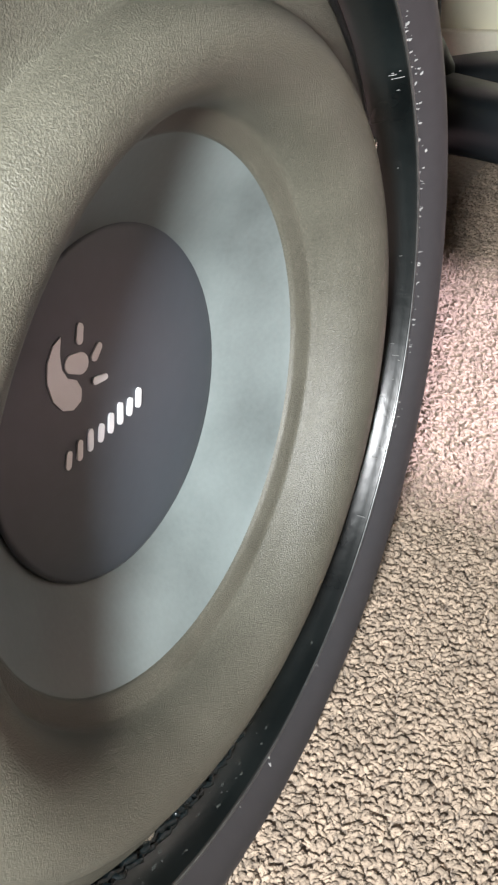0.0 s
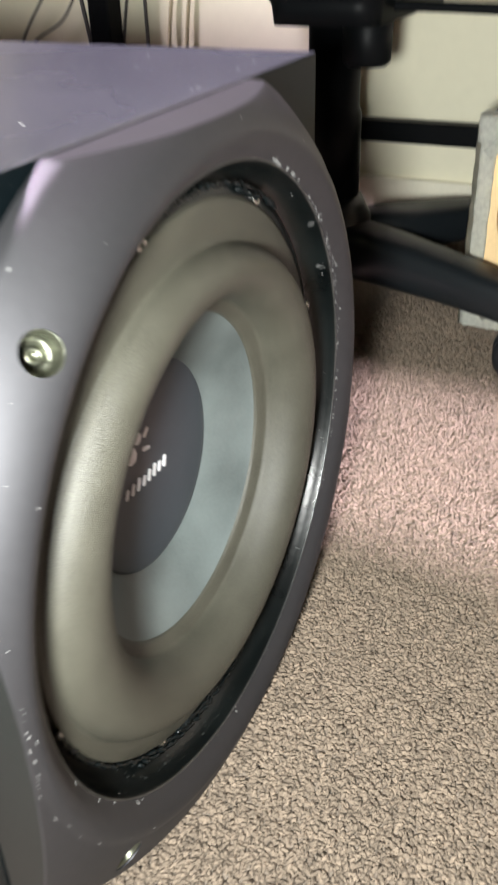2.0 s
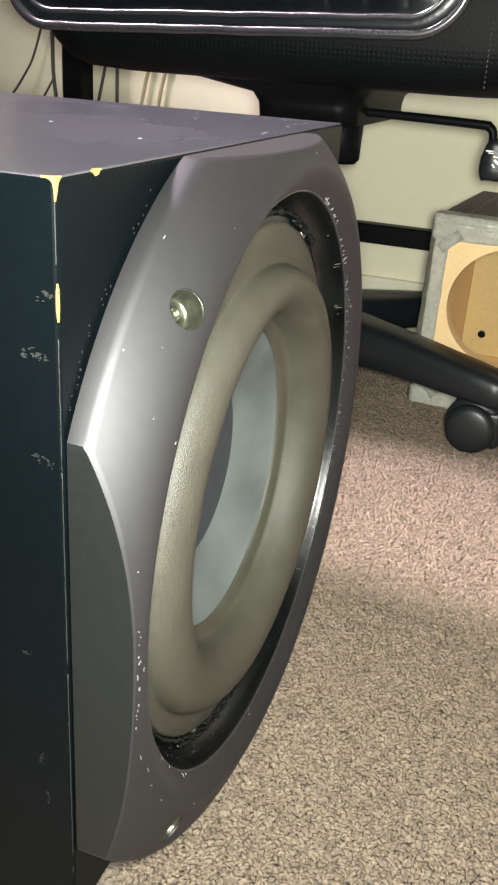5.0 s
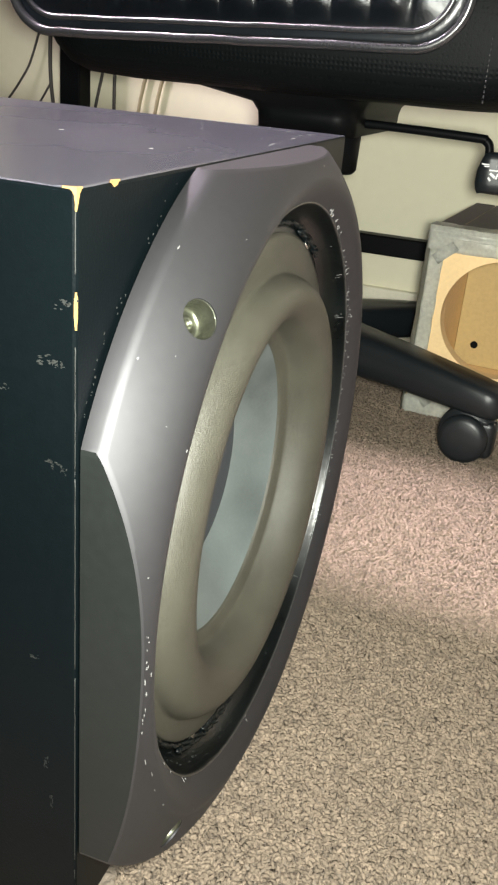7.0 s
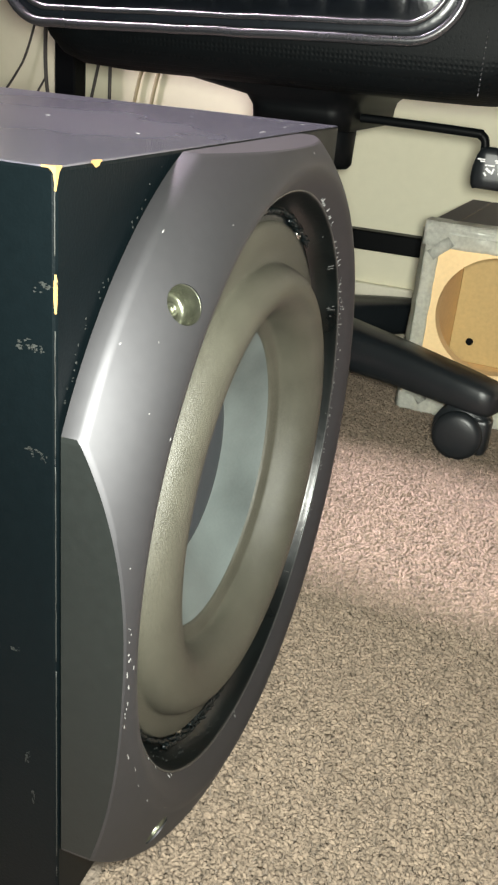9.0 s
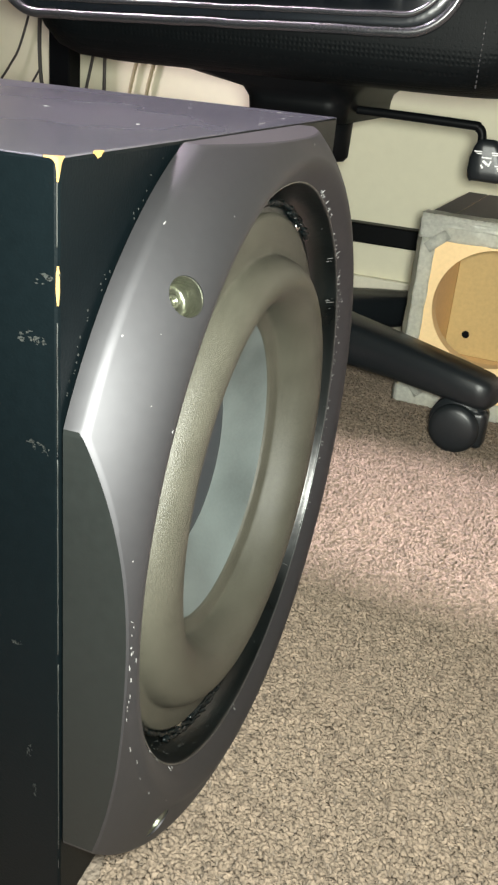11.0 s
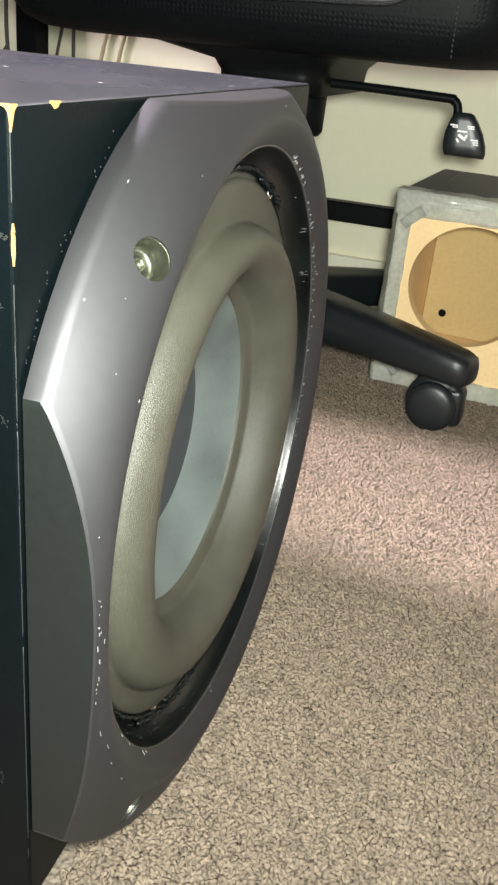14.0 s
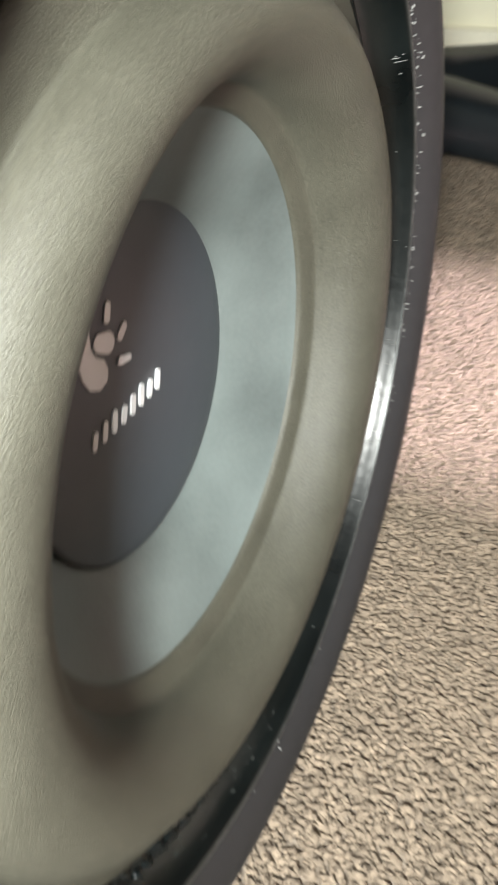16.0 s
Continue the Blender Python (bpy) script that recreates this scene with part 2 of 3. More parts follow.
X_AXIS = Matrix(((0, 0, 1, 0), (1, 0, 0, 0), (0, 1, 0, 0), (0, 0, 0, 1)))


def socket_pose(y, z):
    """At the ring's surface, with z along its normal."""
    r = math.hypot(y - YC, z - ZC)
    if z > ZC:
        slope = (dome(r - 0.002) - dome(r + 0.002)) / 0.004
        x = dome(r)
    else:
        slope, x = 0.40, dome(0.1495) - corner_drop(r)
    nrm = Vector((1, slope * (y - YC) / r, slope * (z - ZC) / r)).normalized()
    return Matrix.Translation((x, y, z)) @ nrm.to_track_quat("Z", "Y").to_matrix().to_4x4()


def drill(ob, cutters):
    """Cuts holes into a part and keeps the result as its mesh."""
    bm = bmesh.new()
    for piece in cutters:
        tmp = bpy.data.meshes.new("cut")
        bmesh.ops.recalc_face_normals(piece, faces=piece.faces)
        piece.to_mesh(tmp)
        piece.free()
        bm.from_mesh(tmp)
        bpy.data.meshes.remove(tmp)
    me = bpy.data.meshes.new("cut")
    bm.to_mesh(me)
    bm.free()
    knife = new("knife", me)
    mod = ob.modifiers.new("drill", "BOOLEAN")
    mod.operation, mod.solver, mod.object = "DIFFERENCE", "EXACT", knife
    done = bpy.data.meshes.new_from_object(ob.evaluated_get(bpy.context.evaluated_depsgraph_get()))
    ob.modifiers.clear()
    ob.data = done
    bpy.data.objects.remove(knife)
    bpy.data.meshes.remove(me)


drill(bezel, [revolve([(0, -0.0105), (0.0066, -0.0105), (0.0071, 0.03), (0, 0.03)], socket_pose(y, z), 40) for y, z in SOCKETS])
drill(cabinet, [revolve([(0, -0.07), (0.1205, -0.07), (0.1205, 0.02), (0, 0.02)], FACE, 96)])
bezel.data.shade_smooth()
bm = bmesh.new()
bm.from_mesh(bezel.data)
for e in bm.edges:
    e.smooth = not (len(e.link_faces) == 2 and e.calc_face_angle(0) > radians(24))
for fc in bm.faces:
    if abs(fc.normal.y) > 0.98 or abs(fc.normal.z) > 0.98:
        fc.smooth = False
    if abs(fc.normal.y) > 0.96:
        fc.material_index = 1
bm.to_mesh(bezel.data)
bm.free()
for y, z in SOCKETS:
    cup = [(0.0, -0.0090), (0.0011, -0.0090), (0.0012, -0.0078), (0.0024, -0.0076), (0.0027, -0.0080), (0.0028, -0.0096), (0.0050, -0.0097), (0.0058, -0.0090), (0.0061, -0.0075), (0.0064, -0.0012), (0.0067, -0.0008), (0.0066, -0.0103), (0, -0.0103)]
    part("grille_socket", revolve(cup, socket_pose(y, z), 36), M_BRASS, bezel, "dull brass-coloured socket with a screw inside")
M_WALL_BLACK = material("dusty_black_moulding", (0.0012, 0.0020, 0.0022), 0.30, vary=0.5, scale=300, tint=(0.0035, 0.0050, 0.0050), spread=0.7, bump=0.00012, bump_scale=220, gloss=0.42)
part("inner_wall", revolve([(0.1344, 0.0190), (0.1339, 0.0195)] + [(0.1240 + 0.0097 * math.cos(radians(a)), 0.0188 - 0.0148 * math.sin(radians(a))) for a in range(0, 91, 9)] + [(0.1236, 0.0028), (0.1300, 0.0022)], FACE, 224), M_WALL_BLACK, sub, "scratched black inner wall of the opening")
# worn lip edge as a brighter ring, which carries the torch's highlight line
M_LIP = material("worn_edge_glint", (0.10, 0.105, 0.105), 0.36, metal=0.9, vary=0.5)
lip = [(R_HOLE + 0.0002 + 0.0006 * math.cos(radians(a)), 0.0193 + 0.0006 * math.sin(radians(a))) for a in range(-30, 215, 20)]
part("worn_lip_glint", revolve(lip, FACE, 192), M_LIP, bezel, "worn edge of the opening, brightened for its glint")
driver = part("driver_frame", revolve([(0.1258, 0.0015), (0.1258, 0.0070), (0.1215, 0.0085), (0.1150, 0.0080), (0.1120, 0.006), (0.1120, 0.0015)], FACE, 160), M_RUBBER_BLACK, sub, "black driver frame")
DRV = Matrix.Translation((0, DRIVER_SHIFT, 0)) @ FACE
prof = [(0.1208, 0.0080), (0.1206, 0.0098), (0.1196, 0.0106), (0.1140, 0.0110), (0.1108, 0.0111), (0.1098, 0.0116)]
for k in range(1, 22):
    a = math.pi * k / 22
    prof.append((0.0945 + 0.0152 * math.cos(a), 0.0118 - 0.0074 * k / 22 + 0.0148 * math.sin(a) ** 1.15))
prof += [(0.0791, 0.0042), (0.0783, 0.0034), (0.0772, 0.0028), (0.0740, 0.0010), (0.0732, 0.0002), (0.0731, -0.0008)]
bm = revolve(prof, DRV, 224)
for v in bm.verts:
    r = math.hypot(v.co.y - YC - DRIVER_SHIFT, v.co.z - ZC)
    w = min(1.0, max(0.0, (r - 0.078) / 0.032)) * (1.0 if r < 0.1112 else max(0.0, (0.1207 - r) / 0.0095))
    v.co.y += w * (0.028 * (v.co.y - YC) - 0.0032)      # the sagging rubber roll sits off centre in its frame
    v.co.z += w * (-0.055 * (v.co.z - ZC) - 0.0005)
part("surround", bm, M_SURROUND, driver, "wide grey rubber half-roll surround")
prof = [(0.0756, 0.0018), (0.0742, 0.0006), (0.0730, -0.0010), (0.0712, -0.0026), (0.062, -0.0100), (0.0470, -0.0205)]
part("cone", revolve(prof, DRV, 160), M_CONE, driver, "grey-green speaker cone")
prof = [(0.0506, -0.0194), (0.0503, -0.0184), (0.0490, -0.0179), (0.042, -0.0168), (0.030, -0.0156), (0.016, -0.0148), (0.0, -0.0146)]
cap = part("dust_cap", revolve(prof, FACE, 128), M_CAP, driver, "charcoal dust cap with a worn silver mark")


def cap_x(y, z):
    r = math.hypot(y - YC, z - ZC)
    return -0.0146 - 0.0033 * (r / 0.049) ** 2 + 0.0003


def flat_shape(outline, thick=0.0003):
    """A thin printed shape lying on the dust cap; outline in (y, z)."""
    bm = bmesh.new()
    top = [bm.verts.new((cap_x(y, z) + thick, y, z)) for y, z in outline]
    low = [bm.verts.new((cap_x(y, z) - 0.0004, y, z)) for y, z in outline]
    bm.faces.new(top)
    bm.faces.new(low)
    for k in range(len(top)):
        j = (k + 1) % len(top)
        bm.faces.new((top[k], top[j], low[j], low[k]))
    return bm


def capsule(y0, z0, y1, z1, w0, w1, n=8):
    d = Vector((y1 - y0, z1 - z0)).normalized()
    a0 = math.atan2(d.y, d.x)
    pts = [(y0 + w0 * math.cos(a0 + math.pi / 2 + math.pi * k / n), z0 + w0 * math.sin(a0 + math.pi / 2 + math.pi * k / n)) for k in range(n + 1)]
    return pts + [(y1 + w1 * math.cos(a0 - math.pi / 2 + math.pi * k / n), z1 + w1 * math.sin(a0 - math.pi / 2 + math.pi * k / n)) for k in range(n + 1)]


LY, LZ = YC - 0.0145, ZC + 0.011                # middle of the worn mark
crescent = [(-0.0065, 0.0215), (-0.0098, 0.0205), (-0.0128, 0.0175), (-0.0146, 0.0130), (-0.0145, 0.0080), (-0.0125, 0.0042), (-0.0092, 0.0024),
            (-0.0060, 0.0032), (-0.0048, 0.0060), (-0.0056, 0.0090), (-0.0082, 0.0110), (-0.0092, 0.0140), (-0.0085, 0.0175)]
part("mark", flat_shape([(LY + 0.0022 + y, LZ + z) for y, z in crescent]), M_LOGO, cap, "worn silver print", False)
for y0, z0, y1, z1, w0, w1 in ((-0.0056, 0.0135, -0.0028, 0.0122, 0.0024, 0.0028), (-0.0010, 0.0178, 0.0004, 0.0205, 0.0012, 0.0011),
                               (0.0024, 0.0112, 0.0048, 0.0128, 0.0012, 0.0011), (0.0006, 0.0052, 0.0044, 0.0042, 0.0011, 0.0008)):
    part("mark", flat_shape(capsule(LY + 0.0022 + y0, LZ + z0, LY + 0.0022 + y1, LZ + z1, w0, w1)), M_LOGO, cap, "worn silver print", False)
for k in range(8):
    y0 = LY - 0.0125 + 0.0043 * k
    part("mark", flat_shape(capsule(y0 - 0.0006, LZ - 0.0110, y0 + 0.0006, LZ - 0.0080 + 0.0006 * (k % 3), 0.0010, 0.0010, 4)), M_LOGO, cap, "worn silver print", False)
for sy in (0.03, 0.27):
    for sx in (-0.035, -0.35):
        part("foot", revolve([(0.0, 0.0), (0.019, 0.0), (0.021, 0.003), (0.024, CB - 0.002), (0.024, CB + 0.002), (0, CB + 0.002)], Matrix.Translation((sx, sy, 0)), 32), M_RUBBER_BLACK, sub)

# wear on the subwoofer
RNG = random.Random(11)
M_SCUFF = material("pale_scuff", (0.15, 0.15, 0.147), 0.6, vary=0.3)
M_CHIP = material("stained_board", (0.24, 0.145, 0.045), 0.8, vary=0.25, scale=200)
M_SMEAR = material("dusty_smear", (0.0075, 0.0090, 0.0080), 0.7, vary=0.4)


def fleck(place, u, v, nrm, a, b, spikes=9, thick=0.00018):
    """A ragged fleck of worn paint lying on a surface: half-sizes a along u and b along v."""
    bm = bmesh.new()
    ring, low = [], []
    for k in range(spikes):
        t = 2 * math.pi * k / spikes + RNG.uniform(-0.2, 0.2)
        f = RNG.uniform(0.35, 1.0)
        q = place + u * (a * f * math.cos(t)) + v * (b * f * math.sin(t))
        ring.append(bm.verts.new(q + nrm * thick))
        low.append(bm.verts.new(q - nrm * 0.0004))
    bm.faces.new(ring)
    for k in range(spikes):
        j = (k + 1) % spikes
        bm.faces.new((ring[k], ring[j], low[j], low[k]))
    return bm


def ring_point(r, deg):
    """A place on the front ring, with its tangents and normal."""
    t = radians(deg)
    c, s = math.cos(t), math.sin(t)
    q = r if s > 0 else min(r, 0.1495)
    x = dome(q) - (corner_drop(r) if s <= 0 else 0)
    slope = (dome(q + 0.0008) - dome(q - 0.0008)) / 0.0016
    u = Vector((slope, c, s)).normalized()
    v = Vector((0, -s, c))
    n = u.cross(v)
    return Vector((x, YC + r * c, ZC + r * s)), u, v, n if n.x > 0 else -n


for k in range(120):
    deg = RNG.choice((66, 58, 47, 41, 33, 28, 24, 17, 9, 3, -8, -16, -30)) + RNG.gauss(0, 2.5) if k < 104 else RNG.uniform(75, 290)
    r = R_HOLE + 0.0005 + abs(RNG.gauss(0, 0.0008))
    p, u, v, n = ring_point(r, deg)
    a = RNG.uniform(0.0002, 0.0011)
    part("scuff", fleck(p, u, v, n, a, a * RNG.uniform(0.25, 0.8), 13), M_SCUFF, bezel, smooth=False)
for r, deg, a, b in ((0.151, 166, 0.0005, 0.0005), (0.148, 175, 0.0005, 0.0006), (0.150, 196, 0.0004, 0.0040), (0.1485, 200, 0.0003, 0.0030), (0.1490, 212, 0.0007, 0.0013), (0.146, 150, 0.0004, 0.0009),
                    (0.152, 120, 0.0005, 0.0006), (0.150, 85, 0.0006, 0.0006), (0.147, 62, 0.0009, 0.0006), (0.155, 148, 0.0004, 0.0004), (0.158, 140, 0.0003, 0.0005), (0.1492, 205, 0.0004, 0.0018),
                    (0.166, 142, 0.0006, 0.0010), (0.1665, 128, 0.0006, 0.0014), (0.1475, 222, 0.0003, 0.0012), (0.1465, 230, 0.0003, 0.0005), (0.1495, 188, 0.0004, 0.0008)):
    p, u, v, n = ring_point(r, deg)
    part("scuff", fleck(p, u, v, n, a * 0.6, b * 0.7), M_SCUFF, bezel, smooth=False)
for k in range(14):
    deg = RNG.choice((175, 178, 180, 183, 186, 189, 191)) + RNG.gauss(0, 1.0)
    p, u, v, n = ring_point(0.1487 / max(0.87, abs(math.cos(radians(deg)))) - abs(RNG.gauss(0, 0.0009)), deg)
    a = RNG.uniform(0.0001, 0.0004)
    part("scuff", fleck(p, u, v, n, a, a * RNG.uniform(1.5, 5.0), 11), M_SCUFF, bezel, smooth=False)
for k in range(20):
    deg = RNG.choice((26, 25, 27, 28.5, -12, 2, -4, 9, -20, -27, 40, 52, -38, -50)) + RNG.uniform(-2.2, 2.2)
    t = radians(deg)
    rad = Vector((0, math.cos(t), math.sin(t)))
    a0, a1 = sorted((RNG.uniform(0, 1), RNG.uniform(0, 1)))
    p0 = Vector((0.0188, YC, ZC)) + rad * 0.1327
    p1 = Vector((0.0135, YC, ZC)) + rad * 0.1305
    part("scratch", tube([p0.lerp(p1, a0), p0.lerp(p1, a1)], 0.00010, 4), M_SCUFF, bezel, smooth=False)
for k in range(8):
    t = radians(62 + 45 * k)
    m = Matrix.Translation((0.0086, YC + 0.1218 * math.cos(t), ZC + 0.1218 * math.sin(t))) @ X_AXIS
    part("screw", revolve([(0.0008, 0.0004), (0.0009, 0.0012), (0.0022, 0.0014), (0.0030, 0.0008), (0.0032, 0.0), (0.0, -0.001)], m, 20), M_CHROME, driver)


# grey dust flecks; the crowd at the bottom also imitates the moulding's sheen
M_DUST_SHEEN = material("grey_dust_sheen", (0.011, 0.0135, 0.0115), 0.8, vary=0.4, scale=200)
for k in range(110):
    deg = RNG.gauss(-112, 16) if k < 80 else RNG.uniform(-150, 80)
    t, w = radians(deg), radians(RNG.uniform(12, 80))
    rad = Vector((0, math.cos(t), math.sin(t)))
    spot = Vector((0.0188 - 0.0148 * math.sin(w), YC, ZC)) + rad * (0.1240 + 0.0097 * math.cos(w))
    nrm = (Vector((math.sin(w) / 0.0148, 0, 0)) - rad * (math.cos(w) / 0.0097)).normalized()
    along = Vector((0, -math.sin(t), math.cos(t)))
    a = RNG.uniform(0.0001, 0.0006) if k < 80 else RNG.uniform(0.0001, 0.0003)
    part("dust_sheen_fleck", fleck(spot, along, nrm.cross(along), nrm, a * RNG.uniform(1, 3), a, 11), M_DUST_SHEEN, driver, smooth=False)


def torn_strip(d0, d1, r, x, seed):
    """A ragged torn edge of gasket foam along an arc."""
    pts, n = [], 90
    for k in range(n + 1):
        t = radians(d0 + (d1 - d0) * k / n)
        w = noise.noise(Vector((k * 0.37, seed, 0)))
        rr = r + 0.0014 * w
        pts.append(Vector((x + 0.0020 * noise.noise(Vector((k * 0.5, seed, 5))), YC + rr * math.cos(t), ZC + rr * math.sin(t))))
    bm = tube(pts, 0.0010, 6)
    for v in bm.verts:
        v.co += Vector(noise.noise_vector(v.co * 800)) * 0.0009
    return bm


for d0, d1, r, x, sd in ((-165, -92, 0.1246, 0.0092, 1.0), (-112, -104, 0.1224, 0.0100, 8.0), (-128, -66, 0.1266, 0.0098, 3.0), (52, 100, 0.1246, 0.0092, 2.0), (62, 72, 0.1224, 0.0100, 6.0)):
    part("torn_gasket", torn_strip(d0, d1, r, x, sd), M_RUBBER_BLACK, driver, "torn black gasket foam")


def patch(points, nrm, thick=0.0003):
    """A chip of bare board: a flat polygon lying just proud of a face."""
    bm = bmesh.new()
    n = Vector(nrm)
    top = [bm.verts.new(Vector(p) + n * thick) for p in points]
    low = [bm.verts.new(Vector(p) - n * 0.0003) for p in points]
    bm.faces.new(top)
    for k in range(len(top)):
        j = (k + 1) % len(top)
        bm.faces.new((top[k], top[j], low[j], low[k]))
    return bm


e = 0.0002
for pts, nn in (([(0.0002, 0, CT), (-0.0032, 0, CT), (-0.0014, 0, CT - 0.0006), (-0.0006, 0, CT - 0.0016), (-0.0002, 0, CT - 0.0042), (0.0002, 0, CT - 0.0036)], (0, -1, 0)),
                ([(0, -e, CT), (0, 0.0028, CT), (0, 0.0014, CT - 0.0014), (0, 0.0006, CT - 0.0040), (0, -e, CT - 0.006)], (1, 0, 0)),
                ([(0.0002, -e, CT), (-0.0042, -e, CT), (-0.002, 0.0012, CT), (0.0002, 0.0030, CT)], (0, 0, 1)),
                ([(0, 0.0195, CT), (0, 0.0240, CT), (0, 0.0228, CT - 0.0012), (0, 0.021, CT - 0.0016)], (1, 0, 0)),
                ([(0, 0.0185, CT), (0, 0.025, CT), (-0.0016, 0.022, CT)], (0, 0, 1)),
                ([(0.0001, 0, 0.280), (-0.0005, 0, 0.278), (-0.0006, 0, 0.273), (-0.0003, 0, 0.270), (0.0001, 0, 0.269)], (0, -1, 0)),
                ([(0, -e, 0.280), (0, 0.0005, 0.278), (0, 0.0004, 0.272), (0, -e, 0.269)], (1, 0, 0))):
    part("chip", patch(pts, nn), M_CHIP, cabinet, "bare board showing through a chipped edge", False)
for z0, z1 in ((0.285, 0.302), (0.225, 0.264), (0.150, 0.222), (0.06, 0.146)):
    line = [(0.00015 * noise.noise(Vector((z0 + (z1 - z0) * k / 24 * 300, 0, 1))) - 0.0003, -0.0000, z0 + (z1 - z0) * k / 24) for k in range(25)]
    part("worn_edge", tube(line, 0.00020, 6), M_SMEAR, cabinet, "pale worn cabinet edge")
for k in range(20):
    z = 0.05 + 0.245 * RNG.random()
    part("scuff", fleck(Vector((-0.0002, -0.0002, z)), Vector((-0.7, 0.7, 0)), Vector((0, 0, 1)), Vector((0.7, -0.7, 0)), 0.0004, RNG.uniform(0.0008, 0.004)), M_SCUFF, cabinet, smooth=False)
for x, z, a, b in ((-0.0095, 0.2585, 0.004, 0.0014), (-0.0055, 0.2575, 0.0016, 0.0012), (-0.0080, 0.2255, 0.0035, 0.0010), (-0.0045, 0.2240, 0.0010, 0.0008), (-0.0035, 0.276, 0.0030, 0.0016),
                   (-0.026, 0.247, 0.003, 0.001), (-0.016, 0.150, 0.002, 0.0006), (-0.010, 0.085, 0.0006, 0.0035), (-0.012, 0.105, 0.0010, 0.0020)):
    for j in range(14):
        p = Vector((x + RNG.gauss(0, a * 0.6), 0, z + RNG.gauss(0, b * 0.7)))
        part("smear", fleck(p, Vector((1, 0, 0)), Vector((0, 0, 1)), Vector((0, -1, 0)), a * RNG.uniform(0.08, 0.3), b * RNG.uniform(0.12, 0.4), 11), M_SMEAR, cabinet, smooth=False)
for k in range(20):
    x, y = RNG.uniform(-0.10, -0.004), RNG.choice((0.24, 0.26, 0.285, 0.20, 0.15)) + RNG.gauss(0, 0.012)
    if 0.01 < y < 0.295:
        a = RNG.uniform(0.0003, 0.0011)
        part("scuff", fleck(Vector((x, y, CT)), Vector((1, 0, 0)), Vector((0, 1, 0)), Vector((0, 0, 1)), a, a * RNG.uniform(0.6, 3)), M_SCUFF, cabinet, smooth=False)
for k in range(26):
    z = RNG.uniform(0.235, 0.304)
    y = YC - math.sqrt(max(0, R_RING ** 2 - (z - ZC) ** 2)) - abs(RNG.gauss(0.002, 0.002))
    if y > 0.002:
        part("scuff", fleck(Vector((0, y, z)), Vector((0, 1, 0)), Vector((0, 0, 1)), Vector((1, 0, 0)), RNG.uniform(0.0002, 0.0005), RNG.uniform(0.0002, 0.0006), 6), M_SMEAR, cabinet, smooth=False)

# ---- office chair ----
HUB = Vector((-0.135, 0.70, 0))
chair = thing("office_chair", "black leather office chair on a five-star plastic base", "office chair", at=HUB)


def chair_part(name, bm, mat, label="", smooth=True, parent=None):
    bm.transform(Matrix.Translation(-HUB))
    return part(name, bm, mat, parent or chair, label, smooth)


def leg_mesh(a):
    """A tapered, rounded base arm from the hub out to its caster."""
    bm = bmesh.new()
    rings = []
    for i, (d, zt, h, w) in enumerate(((0.02, 0.101, 0.056, 0.030), (0.08, 0.0985, 0.050, 0.028), (0.16, 0.0915, 0.042, 0.024), (0.228, 0.084, 0.036, 0.022), (0.255, 0.0805, 0.033, 0.0205), (0.265, 0.077, 0.028, 0.017), (0.269, 0.072, 0.018, 0.010))):
        ring = []
        for k in range(16):
            t = 2 * math.pi * k / 16
            c, s = math.cos(t), math.sin(t)
            y = w * math.copysign(abs(c) ** 0.6, c)
            z = zt - h / 2 + h / 2 * math.copysign(abs(s) ** 0.6, s)
            ring.append(bm.verts.new((d, y, z)))
        rings.append(ring)
    for p, q in zip(rings, rings[1:]):
        for k in range(16):
            bm.faces.new((p[k], p[(k + 1) % 16], q[(k + 1) % 16], q[k]))
    bm.faces.new(rings[0])
    bm.faces.new(rings[-1])
    bm.transform(Matrix.Translation(HUB) @ Matrix.Rotation(a, 4, "Z"))
    return bm


for k in range(5):
    a = radians(-22 + 72 * k)
    leg = chair_part("base_leg", leg_mesh(a), M_PLASTIC, "black plastic star-base leg")
    tip = HUB + Vector((0.252 * math.cos(a), 0.252 * math.sin(a), 0))
    turn = radians(172 + 47 * k)
    cm = Matrix.Translation(tip + Vector((0, 0, 0.0245))) @ Matrix.Rotation(turn, 4, "Z")
    wc = cm @ Matrix.Translation((0.015, 0, 0))
    caster = chair_part("caster", revolve([(0.0, 0.030), (0.006, 0.030), (0.009, 0.022), (0.013, 0.018), (0, 0.016)], cm, 20), M_PLASTIC, "black twin-wheel caster")
    chair_part("hood", box((-0.013, -0.012, -0.018), (0.020, 0.012, 0.021), 0.006, 3, cm), M_PLASTIC, parent=caster)
    chair_part("hood", revolve([(0.0, -0.010), (0.0262, -0.010), (0.0268, -0.008), (0.0268, 0.008), (0.0262, 0.010), (0.0, 0.010)], wc @ Matrix.Translation((0, 0, 0.0035)) @ Matrix.Rotation(radians(90), 4, "X"), 36), M_PLASTIC, parent=caster)
    for sgn in (-1, 1):
        wm = wc @ Matrix.Rotation(radians(-90 * sgn), 4, "X")
        chair_part("wheel", revolve([(0, 0.0105), (0.020, 0.0105), (0.0240, 0.0115), (0.0245, 0.015), (0.0232, 0.019), (0.018, 0.0212), (0.010, 0.0224), (0, 0.0228)], wm, 48), M_PLASTIC, parent=caster)
AX = Matrix.Translation(HUB)
chair_part("hub", revolve([(0, 0.045), (0.035, 0.045), (0.040, 0.055), (0.040, 0.102), (0.034, 0.114), (0.030, 0.122), (0, 0.122)], AX, 40), M_PLASTIC)
